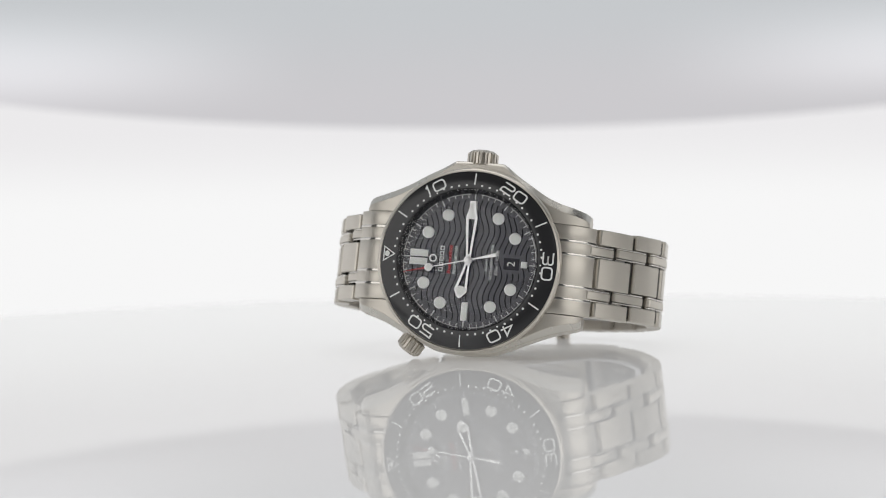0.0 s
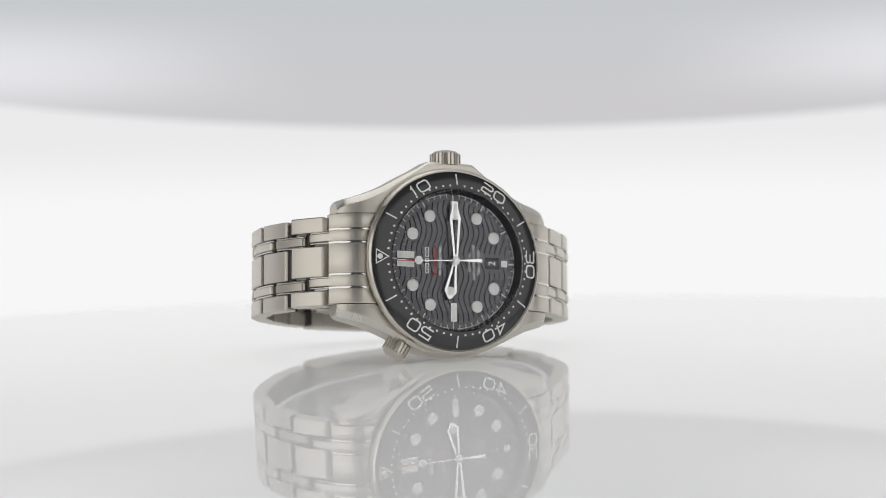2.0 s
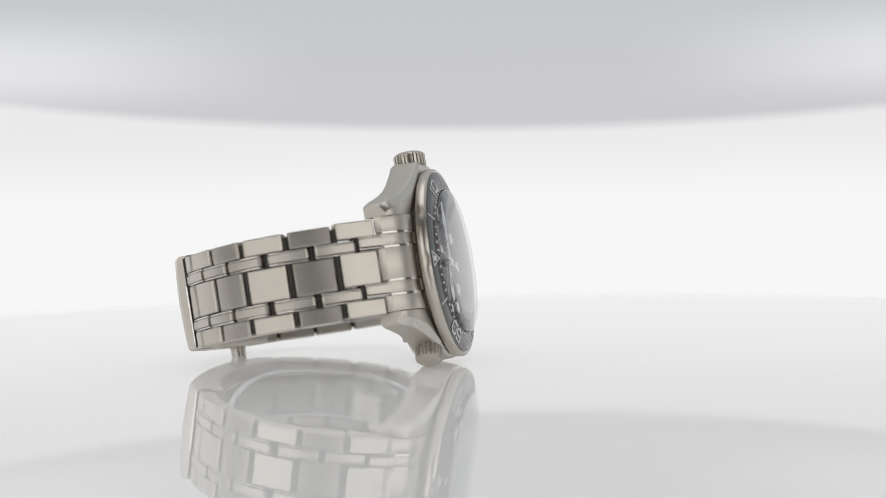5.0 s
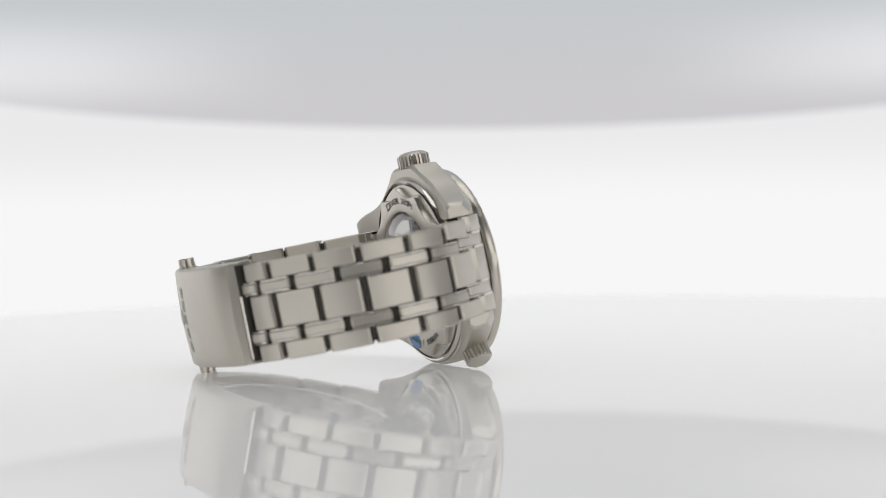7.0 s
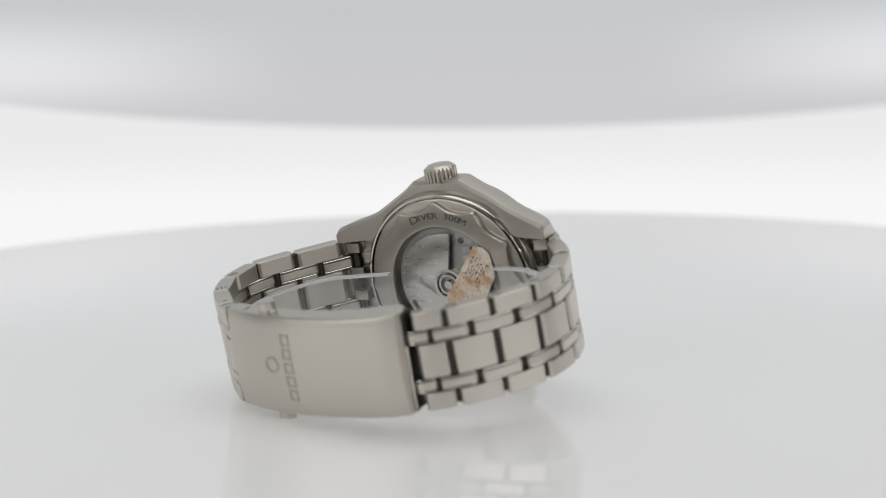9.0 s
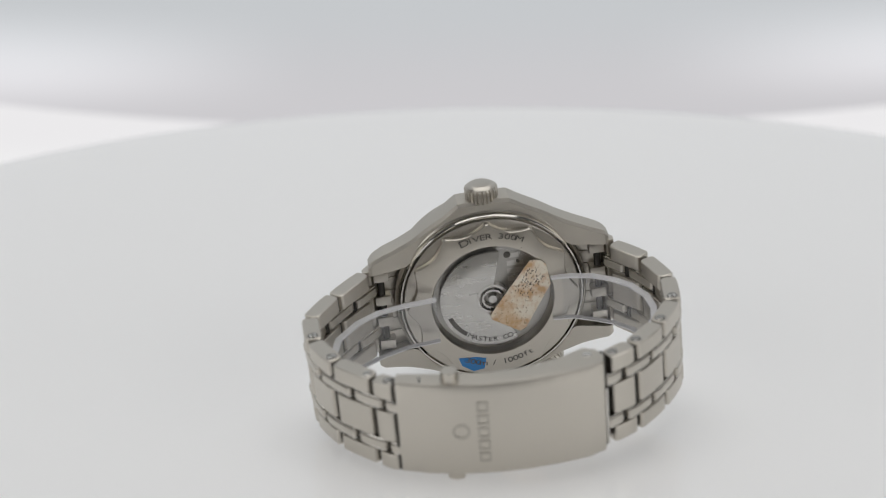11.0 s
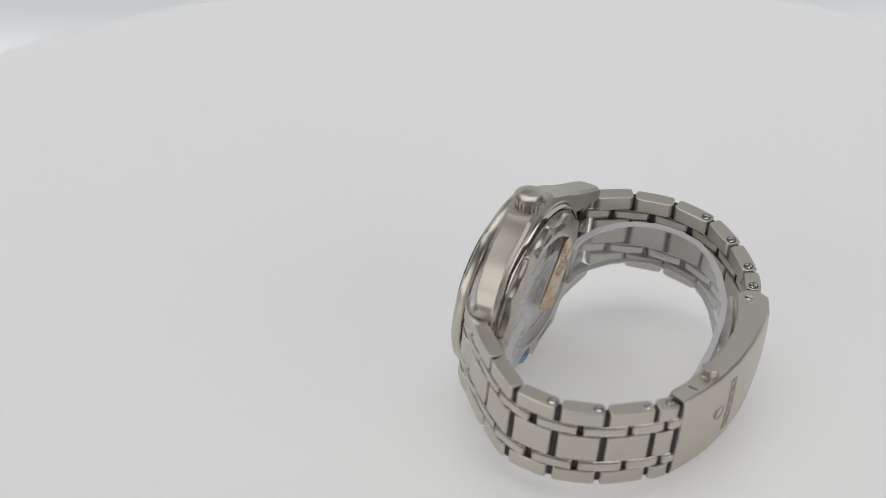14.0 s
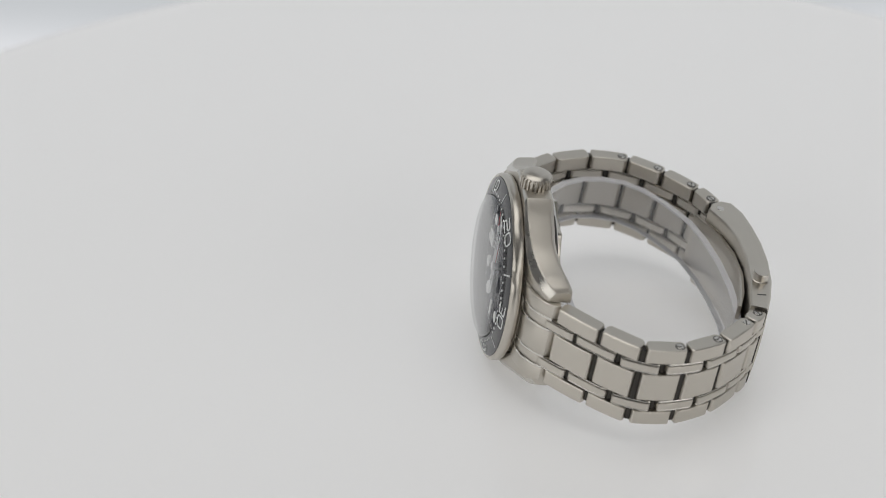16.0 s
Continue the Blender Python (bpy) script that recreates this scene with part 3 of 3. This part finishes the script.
    part("flange", lathe([(15.9, 0.0), (15.75, 0.05), (15.15, -2.45), (15.9, -2.5)], 128, True), M_CERAMIC, watch, "black inner flange")
    for k in range(22):
        y0 = -13.4 + 1.276 * k
        bm = bmesh.new()
        prev = None
        for i in range(121):
            x = -14.2 + 28.4 * i / 120
            y = y0 + 0.62 * cos(2 * pi * (x - 11.7) / 9.8)
            inside = x * x + y * y < 13.9 ** 2 and not (abs(x) < 1.9 and -11.7 < y < -7.5)
            if not inside:
                prev = None
                continue
            v = (bm.verts.new((x, y - 0.135, -2.492)), bm.verts.new((x, y + 0.135, -2.492)))
            if prev:
                bm.faces.new((prev[0], v[0], v[1], prev[1]))
            prev = v
        if len(bm.faces):
            part("wave_groove", bm, M_WAVE, dial)
        else:
            bm.free()
    # minute track
    for minute in range(60):
        if minute % 5 == 0:
            bm = box(-0.13, 0.13, 13.6, 15.0, -2.49, -2.46)
        else:
            bm = box(-0.08, 0.08, 14.2, 15.0, -2.49, -2.46)
        ob = part("minute_tick", bm, M_GREYPRINT, dial)
        ob.matrix_local = pose(0, 0, 0, 0, 0, -6 * minute)
    for q in range(12):
        bm = bmesh.new()
        for i in range(8):
            a0, a1 = radians(30 * q + 4 + 22 * i / 8), radians(30 * q + 4 + 22 * (i + 1) / 8)
            v = [bm.verts.new((r * sin(a), r * cos(a), -2.47)) for a, r in ((a0, 14.98), (a1, 14.98), (a1, 15.1), (a0, 15.1))]
            bm.faces.new(v)
        part("track_arc", bm, M_GREYPRINT, dial)
    # hour markers
    for hour in (1, 2, 4, 5, 7, 8, 10, 11):
        x, y = clock(hour * 5, 11.45)
        rim = part("marker_rim", moved(lathe([(1.12, 0), (1.36, 0), (1.36, 0.32), (1.2, 0.38), (1.12, 0.3)], 28, True), shift(x, y, -2.5)), M_RHOD, dial)
        part("luminous_marker", disc(x, y, 1.18, -2.5, -2.16, bevel=0.08), M_LUME, rim)

    def bar(x0, x1, y0, y1):
        rim = part("marker_rim", box(x0, x1, y0, y1, -2.5, -2.2, 0.06), M_RHOD, dial)
        part("luminous_marker", box(x0 + 0.14, x1 - 0.14, y0 + 0.14, y1 - 0.14, -2.25, -2.15, 0.03), M_LUME, rim)
    bar(0.16, 1.72, 9.5, 13.6)
    bar(-1.72, -0.16, 9.5, 13.6)
    bar(-13.5, -9.35, -0.72, 0.72)
    bar(9.35, 13.5, -0.72, 0.72)
    bar(-0.72, 0.72, -13.25, -11.75)
    # date
    part("date_window", box(-1.3, 1.3, -11.35, -7.85, -2.5, -2.47), mat("date_disc_black", (0.01, 0.01, 0.02), 0.4), dial, "black date disc with a white figure")
    part("date_figure", moved(letters("2", 2.5, 0.01), shift(0.0, -9.6, -2.45)), M_WHITE, dial)
    # printing
    def word(text, size, y, material, width=1.0):
        part("lettering", moved(letters(text, size, 0.01, width), shift(0, y, -2.46)), material, dial)
    part("maker_mark", moved(lathe([(0.62, 0), (0.85, 0), (0.85, 0.12), (0.62, 0.12)], 28, True), shift(0, 8.3, -2.49)), M_RHOD, dial)
    for k in range(5):
        bm = bmesh.new()
        x = -2.4 + 1.2 * k
        for x0, x1, y0, y1 in ((-0.46, -0.28, -0.46, 0.46), (0.28, 0.46, -0.46, 0.46), (-0.28, 0.28, -0.46, -0.28), (-0.28, 0.28, 0.28, 0.46)):
            box(x + x0, x + x1, 6.35 + y0, 6.35 + y1, -2.49, -2.42, 0, bm)
        part("maker_block", bm, M_WHITE, dial)
    for k in range(9):
        x, tall = -2.9 + 0.72 * k, (0.5, 0.26, 0.26, 0.26, 0.26, 0.26, 0.42, 0.26, 0.26)[k]
        part("red_block", prism([(x - 0.3, 4.1), (x + 0.22, 4.1), (x + 0.34, 4.36 + tall), (x - 0.18, 4.36 + tall)], -2.49, -2.44, "z"), M_RED, dial)
    word("PROFESSIONAL", 0.98, 3.15, M_WHITE, 0.98)
    word("CO-AXIAL", 0.92, -3.95, M_WHITE)
    word("MASTER CHRONOMETER", 0.88, -5.1, M_WHITE, 0.80)
    word("300m / 1000ft", 1.0, -6.3, M_WHITE, 1.0)

    # hands
    def outline_hand(name, outer_pts, inner_pts, z, thick):
        bm = bmesh.new()
        n = len(outer_pts)
        for i in range(n):
            j = (i + 1) % n
            prism([outer_pts[i], outer_pts[j], inner_pts[j], inner_pts[i]], z, z + thick, "z", bm=bm)
        return part(name, bm, M_RHOD, watch)
    minute_hand = outline_hand("minute_hand",
                               [(-0.5, 0.3), (-0.78, 3.5), (-1.35, 9.6), (-0.72, 11.7), (-0.68, 13.3), (0.68, 13.3), (0.72, 11.7), (1.35, 9.6), (0.78, 3.5), (0.5, 0.3)],
                               [(-0.2, 1.4), (-0.28, 3.5), (-0.72, 9.4), (-0.45, 11.0), (-0.35, 12.9), (0.35, 12.9), (0.45, 11.0), (0.72, 9.4), (0.28, 3.5), (0.2, 1.4)], -1.15, 0.16)
    part("lume", prism([(-0.95, 9.2), (-0.62, 11.4), (-0.45, 13.1), (0.45, 13.1), (0.62, 11.4), (0.95, 9.2)], -1.13, -1.02, "z"), M_LUME, minute_hand)
    part("ridge", prism([(-0.62, 9.35), (0, 11.3), (0.62, 9.35), (0.5, 9.35), (0, 10.9), (-0.5, 9.35)], -1.02, -0.96, "z"), M_RHOD, minute_hand)
    minute_hand.matrix_local = pose(0, 0, 0, 0, 0, -89.4)
    hour_hand = outline_hand("hour_hand",
                             [(-0.52, 0.3), (-0.74, 2.5), (-1.48, 7.0), (-0.55, 8.4), (0.0, 8.8), (0.55, 8.4), (1.48, 7.0), (0.74, 2.5), (0.52, 0.3)],
                             [(-0.22, 1.2), (-0.26, 2.5), (-0.75, 6.0), (-0.3, 7.4), (0.0, 7.8), (0.3, 7.4), (0.75, 6.0), (0.26, 2.5), (0.22, 1.2)], -1.5, 0.16)
    part("lume", disc(0, 6.9, 1.0, -1.49, -1.28, bevel=0.06), M_LUME, hour_hand)
    hour_hand.matrix_local = pose(0, 0, 0, 0, 0, 80.5)
    part("hand_pivot", lathe([(0, -2.5), (0.75, -2.5), (0.75, -0.62), (0.5, -0.5), (0, -0.48)], 24), M_RHOD, watch)
    bm = joined([prism([(-0.42, -6.4), (-0.3, -4.6), (-0.12, -0.8), (-0.09, 8.3), (0.09, 8.3), (0.12, -0.8), (0.3, -4.6), (0.42, -6.4)], -0.85, -0.75, "z"),
                 disc(0, 0, 0.95, -0.86, -0.72, bevel=0.04), disc(0, 9.1, 0.92, -0.86, -0.74, bevel=0.04)])
    second_hand = part("second_hand", bm, M_RHOD, watch)
    part("lume", disc(0, 9.1, 0.7, -0.80, -0.72), M_LUME, second_hand)
    part("red_tip", prism([(-0.16, 10.0), (-0.05, 14.9), (0.05, 14.9), (0.16, 10.0)], -0.85, -0.76, "z"), M_RED, second_hand)

    # crown and valve
    crown = part("crown", moved(knurled(3.3, 3.7, 24, 0.23, 0.35), shift(21.9, 0, -6.6, 0, 90, 0)), M_SATIN, watch, "knurled polished steel crown")
    part("crown_neck", moved(lathe([(0, 0), (2.3, 0), (2.3, 1.6), (0, 1.6)], 32), shift(20.8, 0, -6.6, 0, 90, 0)), M_DARK, watch)
    x, y = clock(50.3, 1.0)
    ang = math.degrees(math.atan2(y, x))
    valve = moved(knurled(2.75, 3.6, 20, 0.19, 0.15), Matrix.Translation((x * 21.5, y * 21.5, -6.4)) @ Euler((0, 0, radians(ang))).to_matrix().to_4x4() @ shift(0, 0, 0, 0, 90, 0))
    part("helium_valve", valve, M_CASE, watch, "knurled steel helium escape valve")
    neck = moved(lathe([(0, -3.5), (2.1, -3.5), (2.1, 0.3), (0, 0.3)], 32), Matrix.Translation((x * 21.5, y * 21.5, -6.4)) @ Euler((0, 0, radians(ang))).to_matrix().to_4x4() @ shift(0, 0, 0, 0, 90, 0))
    part("valve_neck", neck, M_DARK, watch)
    return second_hand


def build_back(watch):
    def bite(a, k):
        if k not in (3, 4, 5):
            return 0.0
        d = ((a * 12 / (2 * pi)) % 1) * 2 - 1
        return -1.75 * max(0.0, 1 - (d / 0.93) ** 2)
    back = part("caseback", lathe([(19.0, -9.3), (18.95, -10.95), (18.7, -11.05), (18.55, -11.05), (18.5, -12.1), (18.35, -12.3), (13.9, -12.5), (13.3, -12.4), (12.95, -11.6), (12.8, -9.3)], 288, True, bite), M_SATIN, watch, "steel screw back with scalloped rim and display window")
    part("back_ring", lathe([(20.1, -9.2), (20.05, -10.6), (19.75, -11.0), (19.45, -10.9), (19.3, -9.2)], 128, True), M_POL, watch)
    part("outer_ring", lathe([(20.75, -8.6), (20.65, -9.9), (20.4, -10.2), (20.2, -10.0), (20.2, -8.6)], 128, True), M_SATIN, watch)
    # engraved words round the ring: seen from behind
    def round_text(text, r, mid_deg, size, step, flip):
        for i, ch in enumerate(text):
            if ch == " ":
                continue
            off = (i - (len(text) - 1) / 2) * step
            bm = letters(ch, size * (1.25 if ch == "D" else 1.0), 0.02, 1.45)
            # mirrored plane of the back: turn the letter over about its own upright
            m = Euler((0, pi, 0)).to_matrix().to_4x4()
            bm = moved(bm, m)
            if flip:
                bm = moved(bm, shift(0, 0, 0, 0, 0, 180))
            bm = moved(bm, shift(0, r, -12.51))
            a = mid_deg + (off if not flip else -off)
            ob = part("engraved_letter", bm, M_ENGRAVE, back)
            ob.matrix_local = pose(0, 0, 0, 0, 0, a)
    round_text("DIVER 300M", 15.7, -90 + 3, 1.85, 4.9, False)
    round_text("300m / 1000ft", 15.5, 90 - 1, 1.85, 4.4, True)
    glass = part("back_window", lathe([(12.85, -12.2), (12.4, -12.48), (6, -12.62), (0, -12.65)], 64), M_BACKGLASS, back, "clear sapphire back window")
    glass.visible_shadow = False
    # movement
    plate = part("movement", lathe([(0, -9.4), (12.75, -9.4), (12.75, -9.9), (0, -9.9)], 64), M_MOVE, watch, "grey movement under the back window")
    pts = [(11.4 * cos(radians(a)), 11.4 * sin(radians(a))) for a in range(155, 372, 4)] + [(3.0 * cos(radians(a)), 3.0 * sin(radians(a))) for a in range(368, 150, -8)]
    rotor = part("rotor", prism(pts, -11.5, -10.9, "z", 0.08), M_ROTOR, plate, "polished winding rotor")
    for r0, r1, z in ((2.9, 3.5, -11.6), (1.9, 2.3, -11.6), (0.0, 0.9, -11.7)):
        part("hub_ring", lathe([(max(r0, 0.01), z), (r1, z), (r1, -10.0), (max(r0, 0.01), -10.0)], 32, True), M_ROTOR, plate)
    for x, y, r in ((9.4, 4.0, 0.75), (9.0, 0.4, 0.45), (7.6, 6.2, 0.4), (10.3, 1.9, 0.4), (-9.0, 6.3, 0.6), (4.6, 8.6, 0.7)):
        part("jewel", disc(x, y, r, -10.05, -9.85, bevel=0.05), M_ENGRAVE, plate)
    for i in range(5):
        part("bridge_stripe", box(1.0 + 1.9 * i, 2.2 + 1.9 * i, 3.8, 9.2 - 0.9 * abs(i - 1), -10.0, -9.88), M_ROTOR, plate)
    text = "MASTER CO-"
    for i, ch in enumerate(text):
        if ch == " ":
            continue
        bm = moved(moved(letters(ch, 1.6, 0.02, 1.15), Euler((0, pi, 0)).to_matrix().to_4x4()), shift(0, 0, 0, 0, 0, 180))
        ob = part("rotor_letter", moved(bm, shift(0, 10.1, -11.53)), M_ENGRAVE, rotor)
        ob.matrix_local = pose(0, 0, 0, 0, 0, 110 - 6.4 * (i - 2))
    bm = bmesh.new()
    for i in range(8):
        a0, a1 = radians(218 + 32 * i / 8), radians(218 + 32 * (i + 1) / 8)
        v = [bm.verts.new((r * cos(a), r * sin(a), -11.53)) for a, r in ((a0, 9.6), (a1, 9.6), (a1, 10.6), (a0, 10.6))]
        bm.faces.new(v)
    part("rotor_bar", bm, M_ENGRAVE, rotor)
    # punched mark on the back of a lug
    part("hallmark", moved(lathe([(0.75, 0), (1.05, 0), (1.05, 0.06), (0.75, 0.06)], 24, True), shift(11.9, 23.0, -11.28, 5)), M_ENGRAVE, back)
    # stickers
    st = prism([(8.9, 8.4), (8.7, 10.6), (7.4, 11.9), (2.6, 12.6), (-7.4, 6.6), (-8.1, 5.2), (-4.4, -0.6), (-3.4, -0.9), (-2.2, -0.2)], -12.86, -12.70, "z", 0.04)
    sticker = part("sticker", st, M_STICK, back, "worn cream paper sticker with rust stains and illegible print")
    rnd = random.Random(5)
    ux, uy = 0.80, 0.60
    for i in range(64):
        u, v = rnd.triangular(0.2, 7.6, 5.6), (i % 6 - 2.5) * 0.78 + rnd.uniform(-0.15, 0.15)
        cx, cy = 0.3 + u * ux - v * uy * 0.9, 5.6 + u * uy + v * ux * 0.9
        bm = moved(box(-0.08, 0.08, -rnd.uniform(0.08, 0.30), rnd.uniform(0.08, 0.30), -12.90, -12.865), shift(cx, cy, 0, 0, 0, 37 + rnd.choice((0, 90, 20, 60))))
        part("ink_mark", bm, M_INK, sticker)
    bl = [(-13.2, -8.6), (-13.4, -4.6), (-13.9, -2.6), (-16.6, -3.2), (-16.9, -5.6), (-15.2, -8.0)]
    part("blue_sticker", prism(bl, -12.48, -12.44, "z"), M_BLUE, back, "torn piece of blue protective film")


def build_cuff():
    """The clear plastic cuff that holds the bracelet open."""
    line = [(12.6, -12.8), (16.8, -13.2), (21.0, -14.9), (25.2, -17.7), (28.4, -21.2), (30.6, -26), (31.1, -31), (30.1, -36), (27.2, -40.3), (22.6, -44.3), (15.0, -49.0), (8, -51.0), (0, -52.4),
            (-8, -53.1), (-14, -53.0), (-19.5, -52.4), (-25.5, -50.0), (-31.0, -44.6), (-34.8, -37.6), (-35.5, -31), (-34.0, -25.0), (-29.5, -19.7), (-25, -17.0), (-19, -15.3), (-12.4, -14.8)]
    spine = []
    n = len(line)
    for i, (y, z) in enumerate(line):
        a, b = Vector(line[max(0, i - 1)]), Vector(line[min(n - 1, i + 1)])
        d = (b - a).normalized()
        nrm = Vector((d.y, -d.x)) * 0.62
        half = 5.2 if 1 < i < n - 2 else 4.9
        off = -1.1 + 0.03 * min(y, 0.0)
        spine.append((y, z, nrm, half, off))
    def strip(lo, hi, grow):
        bm = bmesh.new()
        rows = []
        for y, z, nrm, half, off in spine:
            k = nrm * grow
            rows.append([bm.verts.new((f * half + g + off, y + s * k.x, z + s * k.y)) for (f, g), s in ((lo, -1), (hi, -1), (hi, 1), (lo, 1))])
        for a, b in zip(rows, rows[1:]):
            for i in range(4):
                j = (i + 1) % 4
                bm.faces.new((a[i], a[j], b[j], b[i]))
        bm.faces.new(rows[0])
        bm.faces.new(rows[-1])
        bmesh.ops.recalc_face_normals(bm, faces=bm.faces)
        return bm
    root = new("plastic_cuff")
    part("band", strip((-1, 0), (1, 0), 1.0), M_PLASTIC, root, "clear plastic band")
    part("edge_rim", strip((1, 0.02), (1, 0.5), 1.1), M_RIM, root, "frosted plastic edge")
    part("edge_rim", strip((-1, -0.3), (-1, -0.02), 1.0), M_RIM, root)
    tagged(root, "clear plastic cuff sitting inside the steel bracelet", "watch cuff")
    return root


build_booth()
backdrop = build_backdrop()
turntable = build_turntable()
watch = new("wristwatch")
tagged(watch, "steel diver's wristwatch with black dial lying on its side", "wristwatch")
second_hand = build_head(watch)
build_back(watch)
build_bracelet(watch)
build_clasp(watch)
cuff = build_cuff()


def motions():
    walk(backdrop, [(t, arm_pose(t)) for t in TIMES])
    walk(turntable, [(t, Matrix.Rotation(radians(SPIN * t), 4, "Z")) for t in TIMES])
    walk(watch, [(t, watch_pose(t)) for t in TIMES])
    walk(cuff, [(t, watch_pose(t)) for t in TIMES])
    walk(second_hand, [(t, pose(0, 0, 0, 0, 0, 14.6 - 6 * t)) for t in TIMES])


motions()
